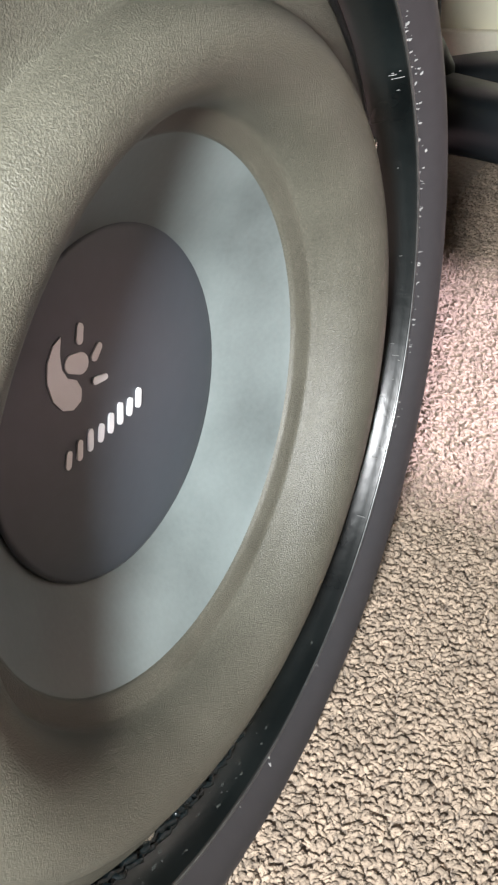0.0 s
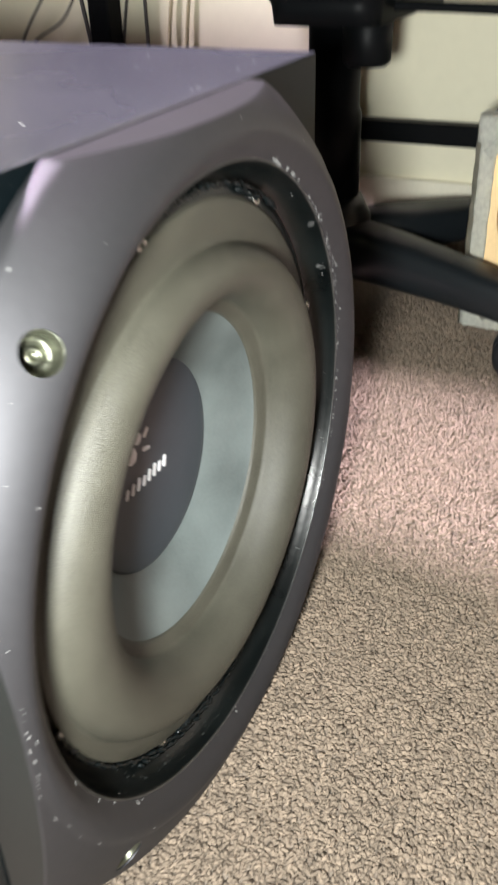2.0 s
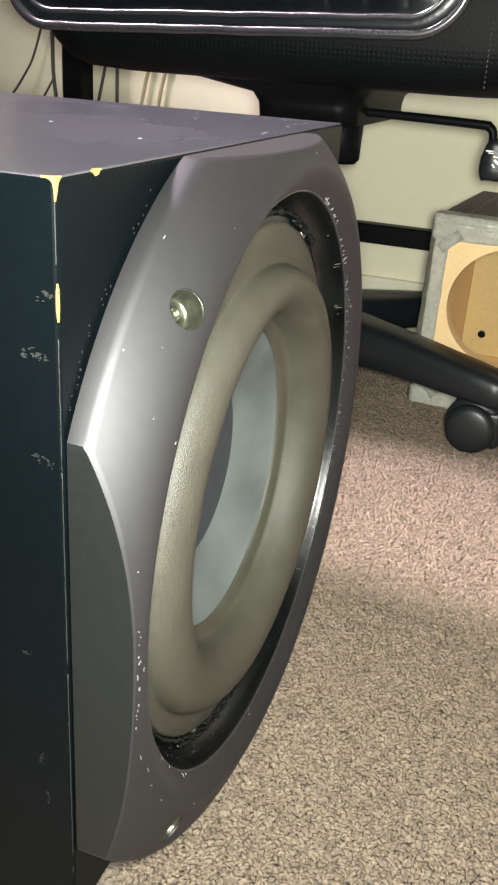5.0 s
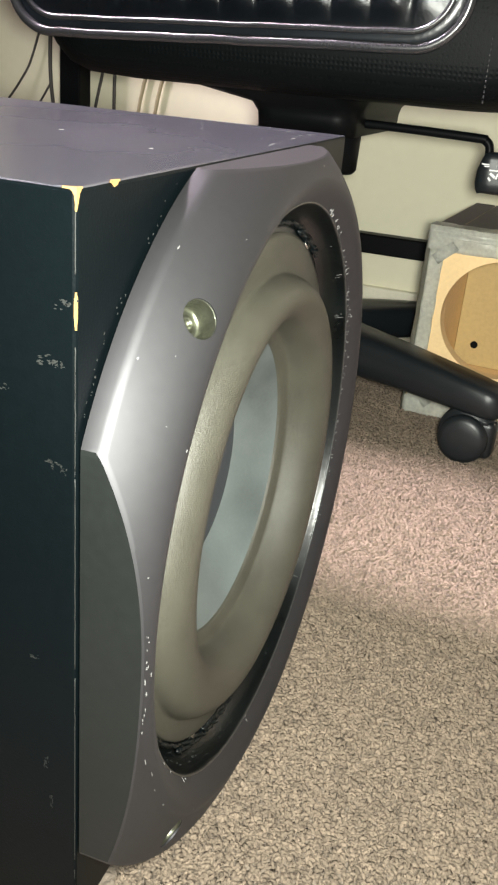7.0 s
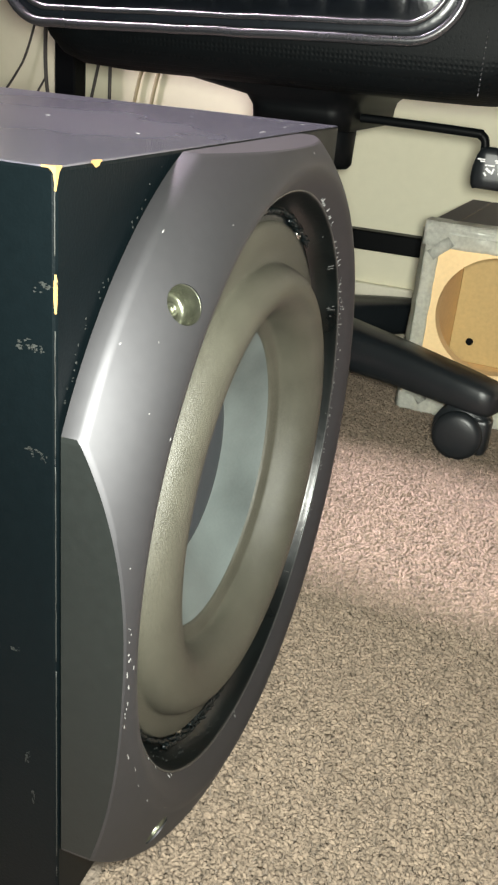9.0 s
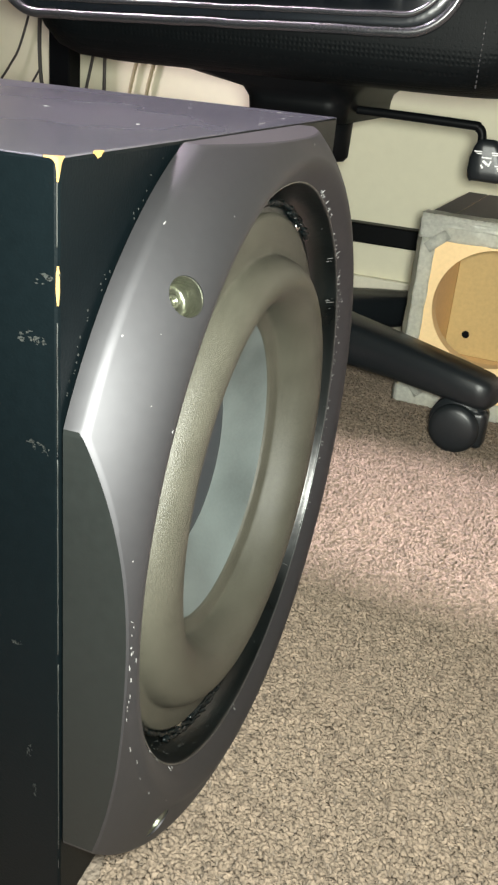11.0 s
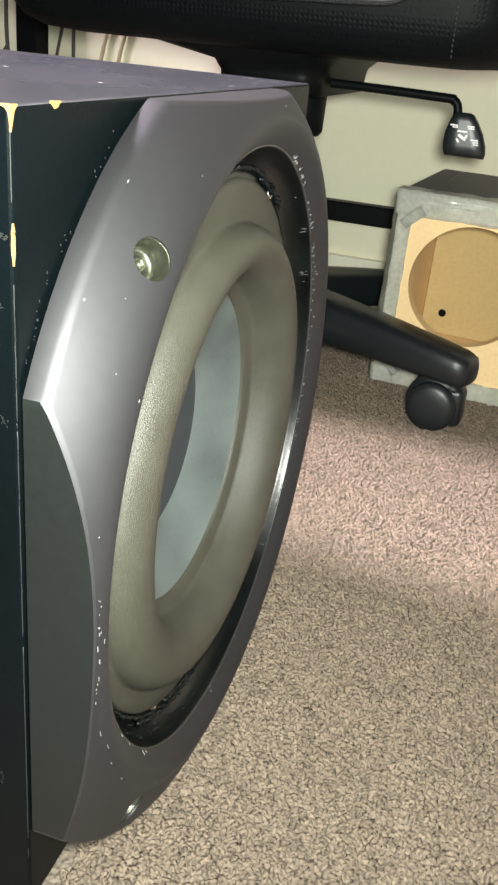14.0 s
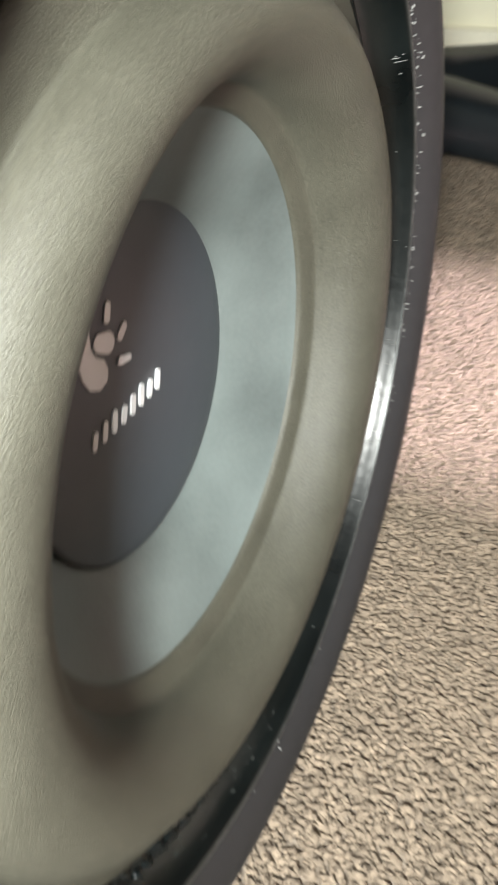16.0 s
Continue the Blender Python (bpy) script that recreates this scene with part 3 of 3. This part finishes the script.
chair_part("gas_lift", revolve([(0, 0.12), (0.027, 0.12), (0.027, 0.200), (0.0245, 0.205), (0.0245, 0.29), (0, 0.29)], AX, 40), M_STEEL)
chair_part("tension_knob", revolve([(0, 0.2465), (0.018, 0.2465), (0.0215, 0.2505), (0.0225, 0.288), (0.018, 0.292), (0, 0.292)], Matrix.Translation((-0.096, 0.675, 0)), 32), M_STEEL)


def lofted(sections):
    """A solid through rows of points of equal number."""
    bm = bmesh.new()
    rows = [[bm.verts.new(p) for p in sec] for sec in sections]
    n = len(rows[0])
    for a, b in zip(rows, rows[1:]):
        for k in range(n):
            bm.faces.new((a[k], a[(k + 1) % n], b[(k + 1) % n], b[k]))
    bm.faces.new(rows[0])
    bm.faces.new(rows[-1])
    return bm


def round_rect(x0, x1, y0, y1, r, z, n=8):
    pts = []
    for cx, cy, a0 in ((x1 - r, y1 - r, 0), (x0 + r, y1 - r, 90), (x0 + r, y0 + r, 180), (x1 - r, y0 + r, 270)):
        for k in range(n + 1):
            a = radians(a0 + 90 * k / n)
            pts.append((cx + r * math.cos(a), cy + r * math.sin(a), z))
    return pts


SX0, SX1, SY0, SY1 = -0.352, 0.082, 0.497, 0.93


# underside plate with flared sides down to the tilt mechanism
secs = []
for z, gx, r in ((0.340, 0.160, 0.03), (0.326, 0.140, 0.03), (0.317, 0.090, 0.03), (0.308, 0.058, 0.025), (0.300, 0.050, 0.02), (0.285, 0.048, 0.02)):
    secs.append(round_rect(-0.112 - gx, -0.112 + 0.028 + 0.36 * gx, 0.56 if z > 0.31 else 0.60, 0.84, r, z))
chair_part("tilt_mechanism", lofted(secs), M_STEEL, "black steel tilt mechanism")
secs = []
for z, g, r in ((0.319, 0.055, 0.05), (0.3215, 0.028, 0.06), (0.329, 0.012, 0.07), (0.342, 0.006, 0.06), (0.353, 0.004, 0.05), (0.395, 0.004, 0.05), (0.440, 0.008, 0.05), (0.452, 0.020, 0.05)):
    secs.append(round_rect(SX0 + g + 0.008, SX1 - g + 0.03, SY0 + 0.004 + g, SY1 - g, r, z))
skirt = chair_part("seat_skirt", lofted(secs), M_MESHCLOTH, "black perforated fabric under the seat edge")


def panel_outline(x0, x1, z0, z1, r, y, n=8):
    pts = []
    for cx, cz, a0 in ((x1 - r, z1 - r, 0), (x0 + r, z1 - r, 90), (x0 + r, z0 + r, 180), (x1 - r, z0 + r, 270)):
        for k in range(n + 1):
            a = radians(a0 + 90 * k / n)
            pts.append((cx + r * math.cos(a), y, cz + r * math.sin(a)))
    return pts


PX0, PX1, PZ0, PZ1 = -0.352, 0.036, 0.350, 0.455
TILT = Matrix(((1, 0, 0, 0), (0, 1, 0, 0), (0.03, 0, 1, 0.0075), (0, 0, 0, 1)))
secs = [panel_outline(PX0 + g, PX1 - g, PZ0 + g, PZ1 - g, 0.040, y) for y, g in ((0.4995, 0.016), (0.4970, 0.010), (0.4985, 0.004), (0.506, 0.0), (0.70, 0.0), (0.915, 0.0), (0.930, 0.012))]
bm = lofted(secs)
bm.transform(TILT)
cushion = chair_part("seat_cushion", bm, M_LEATHER, "black leather seat cushion with stitched tufts")
bm = bmesh.new()
grid = []
for i in range(161):
    row = []
    for j in range(25):
        u, v = i / 160, j / 24
        x, z = PX0 + 0.016 + (PX1 - PX0 - 0.032) * u, PZ0 + 0.0145 + (PZ1 - PZ0 - 0.03) * v
        rim = min(1.0, 9 * min(u, 1 - u, 1)) * min(1.0, 5 * min(v, 1 - v))
        pl = abs(math.sin(math.pi * u * 12.0)) ** 0.7
        row.append(bm.verts.new((x, 0.4985 - 0.0085 * rim * (0.35 + 0.65 * pl * min(1, 2.2 * v + 0.1)), z)))
    grid.append(row)
for i in range(160):
    for j in range(24):
        bm.faces.new((grid[i][j], grid[i + 1][j], grid[i + 1][j + 1], grid[i][j + 1]))
bmesh.ops.solidify(bm, geom=bm.faces[:], thickness=0.001)
bm.transform(TILT)
chair_part("pleated_panel", bm, M_LEATHER, "padded leather panel with stitched pleats", parent=cushion)
for g, y, rr in ((0.0028, 0.4975, 0.0042), (0.0140, 0.4950, 0.0024)):
    loop = panel_outline(PX0 + g, PX1 - g, PZ0 + g, PZ1 - g, 0.040 - g * 0.6, y, 12)
    line = []
    for a, b in zip(loop, loop[1:] + loop[:1]):
        steps = max(1, int((Vector(b) - Vector(a)).length / 0.012))
        line += [Vector(a).lerp(Vector(b), k / steps) for k in range(steps)]
    line = [p + Vector((0, 0.0007 * math.sin(37 * p.x), 0.0011 * noise.noise(Vector((p.x * 30, p.z * 30, g * 500))))) for p in line]
    bm = tube(line + [line[0]], rr, 10)
    bm.transform(TILT)
    chair_part("piping", bm, M_PIPING, "shiny black leather piping", parent=cushion)
for k in range(13):
    z = 0.327 + 0.0036 * k
    chair_part("stitch", tube([(0.0525 - 0.02 * (z - 0.327), 0.5045, z), (0.0525 - 0.02 * (z - 0.327), 0.5045, z + 0.0022)], 0.0006, 6), M_PIPING, parent=skirt)
lev = spline([(-0.13, 0.66, 0.295), (-0.06, 0.655, 0.2962), (0.038, 0.65, 0.2945), (0.0475, 0.65, 0.2930), (0.0520, 0.65, 0.2885), (0.0535, 0.65, 0.278)], 8)
lever = chair_part("tilt_lever", tube(lev, 0.0040), M_STEEL, "bent black steel lever")
LEAN = 0.18
bm = lofted([[(0.0590 + x * w + LEAN * (0.2840 - z), 0.65 + y * d, z + 0.0012 * (x * x < 0.9) * (z < 0.248)) for x, y in ((-1, -0.6), (-0.8, -1), (-0.3, -1), (0.3, -1), (0.8, -1), (1, -0.6), (1, 0.6), (0.8, 1), (-0.8, 1), (-1, 0.6))]
             for z, w, d in ((0.2840, 0.006, 0.004), (0.2825, 0.0090, 0.006), (0.2775, 0.0122, 0.007), (0.267, 0.0168, 0.0075), (0.257, 0.0188, 0.0078), (0.2505, 0.0186, 0.0075), (0.2468, 0.0172, 0.006))])
paddle = chair_part("paddle", bm, M_PLASTIC, "black plastic paddle with white pictograms", parent=lever)
for x, z, w, h, tilt in ((-0.0085, 0.2735, 0.0055, 0.0008, 0), (-0.0075, 0.2718, 0.0038, 0.0007, 0), (0.0065, 0.2735, 0.0050, 0.0008, 0), (0.0068, 0.2718, 0.0045, 0.0007, 0),
                         (-0.001, 0.2688, 0.0070, 0.0009, 0), (-0.0025, 0.2645, 0.0045, 0.0016, 35), (0.0015, 0.2640, 0.0042, 0.0012, -70), (-0.0055, 0.2610, 0.0030, 0.0012, 50),
                         (0.0095, 0.2625, 0.0055, 0.0008, 0), (0.0105, 0.2606, 0.0040, 0.0007, 0), (0.0108, 0.2588, 0.0034, 0.0007, 0)):
    chair_part("pictogram", box((-w / 1.6, -0.0002, -h / 1.4), (w / 1.6, 0.0002, h / 1.4), 0, 1, Matrix.Translation((0.0590 + x + LEAN * (0.2840 - z), 0.6420, z)) @ Matrix.Rotation(radians(tilt), 4, "Y")), M_WHITE, parent=lever, smooth=False)

# ---- small speaker box ----
BX = pose(0.008, 0.703, 0, 0, 0, -5)
bxo = thing("speaker_box", "small empty fibreboard speaker box edged with duct tape", "speaker box", at=(0, 0, 0))
bxo.matrix_world = BX


def plate_with_hole(w, h, cx, cz, r, depth, n=64):
    """A panel in the xz plane with a round opening through it."""
    bm = bmesh.new()
    loops = []
    for y in (0, depth):
        inner, outer = [], []
        for k in range(n):
            a = 2 * math.pi * k / n
            c, s = math.cos(a), math.sin(a)
            inner.append(bm.verts.new((cx + r * c, y, cz + r * s)))
            t = min((w - cx) / c if c > 1e-6 else 9, -cx / c if c < -1e-6 else 9, (h - cz) / s if s > 1e-6 else 9, -cz / s if s < -1e-6 else 9)
            outer.append(bm.verts.new((cx + t * c, y, cz + t * s)))
        loops.append((inner, outer))
    (i0, o0), (i1, o1) = loops
    for k in range(n):
        j = (k + 1) % n
        for vs in ((i0[k], i0[j], o0[j], o0[k]), (i1[k], i1[j], o1[j], o1[k]), (i0[k], i0[j], i1[j], i1[k]), (o0[k], o0[j], o1[j], o1[k])):
            bm.faces.new(vs)
    return bm


BW, BH, BD = 0.164, 0.203, 0.235
part("front_panel", plate_with_hole(BW - 0.004, BH - 0.004, 0.083, 0.118, 0.061, 0.016), M_MDF, bxo, "bare fibreboard front with a round opening", False)
for nm, lo, hi in (("side_panel", (-0.002, 0.0165, 0), (0.022, BD, BH)), ("side_panel", (BW - 0.024, 0.0165, 0), (BW, BD, BH)),
                   ("top_panel", (0.0225, 0.0165, BH - 0.014), (BW - 0.0245, BD, BH)), ("bottom_panel", (0.0225, 0.0165, 0), (BW - 0.0245, BD, 0.03)),
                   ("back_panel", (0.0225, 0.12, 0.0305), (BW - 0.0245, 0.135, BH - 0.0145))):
    bm = box(lo, hi, 0.001, 1)
    if nm in ("side_panel", "top_panel"):
        for fc in bm.faces:
            fc.material_index = 0 if (fc.normal.z > 0.5 or abs(fc.calc_center_median().x) < 0.0 or fc.calc_center_median().x > BW - 0.001 or fc.calc_center_median().x < -0.001) else 1
    part(nm, bm, [M_FELT, M_MDF] if nm in ("side_panel", "top_panel") else M_MDF_SHADE if nm == "back_panel" else M_MDF, bxo, smooth=False)
# no hole is cut; a flat black disc gives the dark inside it
part("wire_hole", revolve([(0, 0.0), (0.0042, 0.0), (0.0045, 0.0006), (0, 0.0006)], Matrix.Translation((0.045, 0.1196, 0.056)) @ Matrix.Rotation(radians(90), 4, "X"), 24), M_STEEL, bxo, "small dark disc for the shade in a cable hole", False)


def tape_strip(p0, p1, across, normal, seed, nu=40, nv=7):
    """A crinkled band of tape between two points."""
    p0, p1, across, normal = Vector(p0), Vector(p1), Vector(across), Vector(normal)
    bm = bmesh.new()
    grid = []
    for i in range(nu + 1):
        row = []
        for j in range(nv + 1):
            u, v = i / nu, j / nv
            q = p0.lerp(p1, u) + across * v
            w = noise.noise(Vector((u * 9, v * 2.2, seed))) + 0.6 * noise.noise(Vector((u * 30, v * 5, seed + 4)))
            edge = 0.0012 * noise.noise(Vector((u * 14, 3.0 * (j == nv), seed + 9))) if j in (0, nv) else 0
            row.append(bm.verts.new(q + normal * (0.0013 + 0.0011 * w) + across.normalized() * edge))
        grid.append(row)
    for i in range(nu):
        for j in range(nv):
            bm.faces.new((grid[i][j], grid[i + 1][j], grid[i + 1][j + 1], grid[i][j + 1]))
    bmesh.ops.solidify(bm, geom=bm.faces[:], thickness=0.0004)
    return bm


TW = 0.015
N = (0, -1, 0)
for k, (a, b, ac, nn) in enumerate((((0, 0, 0.0), (0, 0, BH), (TW, 0, 0), N), ((BW - 0.004, 0, 0), (BW - 0.004, 0, BH), (-TW, 0, 0), N),
                                    ((-0.003, -0.0016, BH + 0.0025), (BW, -0.0016, BH + 0.0025), (0, 0, -0.0245), N), ((-0.003, -0.0030, BH - 0.0015), (BW, -0.0030, BH - 0.0015), (0, 0, -0.0075), N), ((-0.002, -0.0012, 0.001), (BW, -0.0012, 0.001), (0, 0, 0.020), N),
                                    ((-0.003, -0.002, BH - 0.004), (-0.003, -0.002, 0.0), (0, 0.040, 0), (-1, 0, 0)), ((-0.004, -0.002, BH + 0.001), (BW, -0.002, BH + 0.001), (0, 0.026, 0), (0, 0, 1)),
                                    ((0.011, -0.0022, BH - 0.036), (0.030, -0.0022, BH - 0.019), (-0.008, 0, 0.008), N), ((0.011, -0.0022, 0.038), (0.030, -0.0022, 0.018), (-0.008, 0, -0.008), N))):
    part("tape_strip", tape_strip(a, b, ac, nn, 3.7 * k, *((40, 7) if k < 7 else (3, 2))), M_TAPE, bxo, "crinkled silver-grey duct tape")

# ---- desk frame ----
desk = thing("desk_frame", "black square-tube desk frame against the wall", "desk frame")
for x in (-0.548, 0.62):
    part("post", box((x - 0.016, 0.93, 0.0), (x + 0.016, 0.962, 0.72), 0.002, 1), M_STEEL, desk, smooth=False)
part("crossbar", box((-0.532, 0.936, 0.121), (0.604, 0.958, 0.146), 0.002, 1), M_STEEL, desk, smooth=False)
part("top_rail", box((-0.532, 0.935, 0.68), (0.604, 0.957, 0.72), 0.002, 1), M_STEEL, desk, smooth=False)

# ---- cables on the wall ----
for pts, rad in (([(-0.70, 0.972, 0.42), (-0.742, 0.971, 0.362), (-0.79, 0.972, 0.315), (-0.84, 0.972, 0.25), (-0.90, 0.972, 0.10), (-0.93, 0.955, 0.006)], 0.0017),
                 ([(-0.60, 0.972, 0.42), (-0.632, 0.972, 0.325), (-0.655, 0.971, 0.285), (-0.715, 0.972, 0.208), (-0.76, 0.968, 0.10), (-0.78, 0.95, 0.006)], 0.0017),
                 ([(-0.598, 0.968, 0.42), (-0.601, 0.968, 0.30), (-0.590, 0.968, 0.215), (-0.58, 0.967, 0.10), (-0.575, 0.90, 0.006)], 0.0028),
                 ([(-0.60, 0.969, 0.29), (-0.635, 0.970, 0.245), (-0.69, 0.971, 0.215), (-0.73, 0.970, 0.17), (-0.74, 0.955, 0.006)], 0.0016),
                 ([(-0.497, 0.968, 0.45), (-0.498, 0.968, 0.21), (-0.49, 0.966, 0.09), (-0.46, 0.94, 0.006)], 0.0024)):
    tagged(mesh_object("cable", tube(spline(pts), rad, 8), M_CABLE), "thin dark cable hanging against the cream wall", "cable", "cables on the wall")
for pts in ([(-0.480, 0.972, 0.45), (-0.519, 0.972, 0.310), (-0.540, 0.968, 0.18), (-0.52, 0.95, 0.006)],):
    tagged(mesh_object("cable", tube(spline(pts), 0.0022, 8), M_CABLE), "thin dark cable hanging against the cream wall", "cable", "cables on the wall")
# shadows of the cables on the wall, built as two tan tubes
for pts in ([(-0.385, 0.974, 0.46), (-0.460, 0.974, 0.280), (-0.47, 0.955, 0.006)],
            [(-0.355, 0.974, 0.46), (-0.434, 0.974, 0.280), (-0.44, 0.955, 0.006)]):
    tagged(mesh_object("cable", tube(spline(pts), 0.0026, 8), M_CABLE_SHADOW), "tan tube for the shadow of a cable on the cream wall", "cable", "cables on the wall")


# ---- carpet pile ----
def carpet_pile():
    """Short twisted tufts over the stretch of carpet beside the subwoofer."""
    rng = np.random.default_rng(5)
    px, py, pr = [], [], []
    for step, y0, y1 in ((0.0019, 0.0, 0.36), (0.0022, 0.36, 0.58), (0.0027, 0.58, 0.97)):
        xs, ys = np.meshgrid(np.arange(-0.08, 0.25, step), np.arange(y0, y1, step))
        px.append(xs.ravel() + rng.normal(0, step * 0.4, xs.size))
        py.append(ys.ravel() + rng.normal(0, step * 0.4, xs.size))
        pr.append(np.full(xs.size, step))
    x, y, size = np.concatenate(px), np.concatenate(py), np.concatenate(pr)
    keep = ~((x < -0.004) & (y < 0.302))
    x, y, size = x[keep], y[keep], size[keep]
    n = len(x)
    h = rng.uniform(0.0018, 0.0028, n) + 0.00025 * np.sin(x * 210 + 3 * np.sin(y * 170)) * np.sin(y * 190 + 2 * np.sin(x * 150))
    r = size * rng.uniform(0.48, 0.86, n)
    lean, way = rng.uniform(0.0002, 0.0022, n), rng.uniform(0, 2 * np.pi, n)
    rows = []
    sides = 5
    for level, (fr, fz) in enumerate(((0.75, 0.0), (1.05, 0.55), (0.80, 0.88))):
        for k in range(sides):
            a = 2 * np.pi * k / sides + way + level * 0.5
            wob = rng.uniform(0.4, 1.6, n)
            lu, lv = r * fr * wob * 1.45 * np.cos(a - way), r * fr * wob * 0.78 * np.sin(a - way)
            rows.append(np.stack((x + lu * np.cos(way) - lv * np.sin(way) + lean * fz * np.cos(way), y + lu * np.sin(way) + lv * np.cos(way) + lean * fz * np.sin(way), h * fz - 0.0006 * (level == 0)), 1))
    rows.append(np.stack((x + lean * np.cos(way), y + lean * np.sin(way), h), 1))
    per = len(rows)
    verts = np.stack(rows, 1).reshape(-1, 3)
    tri = []
    for ring in range(2):
        for k in range(sides):
            j = (k + 1) % sides
            a, b, c, d = ring * sides + k, ring * sides + j, (ring + 1) * sides + j, (ring + 1) * sides + k
            tri += [(a, b, c), (a, c, d)]
    for k in range(sides):
        tri.append((2 * sides + k, 2 * sides + (k + 1) % sides, 3 * sides))
    faces = (np.array(tri)[None] + (np.arange(n) * per)[:, None, None]).reshape(-1, 3)
    me = bpy.data.meshes.new("carpet_pile")
    me.vertices.add(len(verts))
    me.vertices.foreach_set("co", verts.ravel())
    me.loops.add(faces.size)
    me.loops.foreach_set("vertex_index", faces.ravel().astype(np.int32))
    me.polygons.add(len(faces))
    me.polygons.foreach_set("loop_start", np.arange(0, faces.size, 3, dtype=np.int32))
    me.update(calc_edges=True)
    me.validate()
    me.materials.append(M_PILE)
    me.shade_smooth()
    return tagged(new("carpet_pile", me), "beige twisted carpet tufts", "carpet pile", kind="stuff")


carpet_pile()
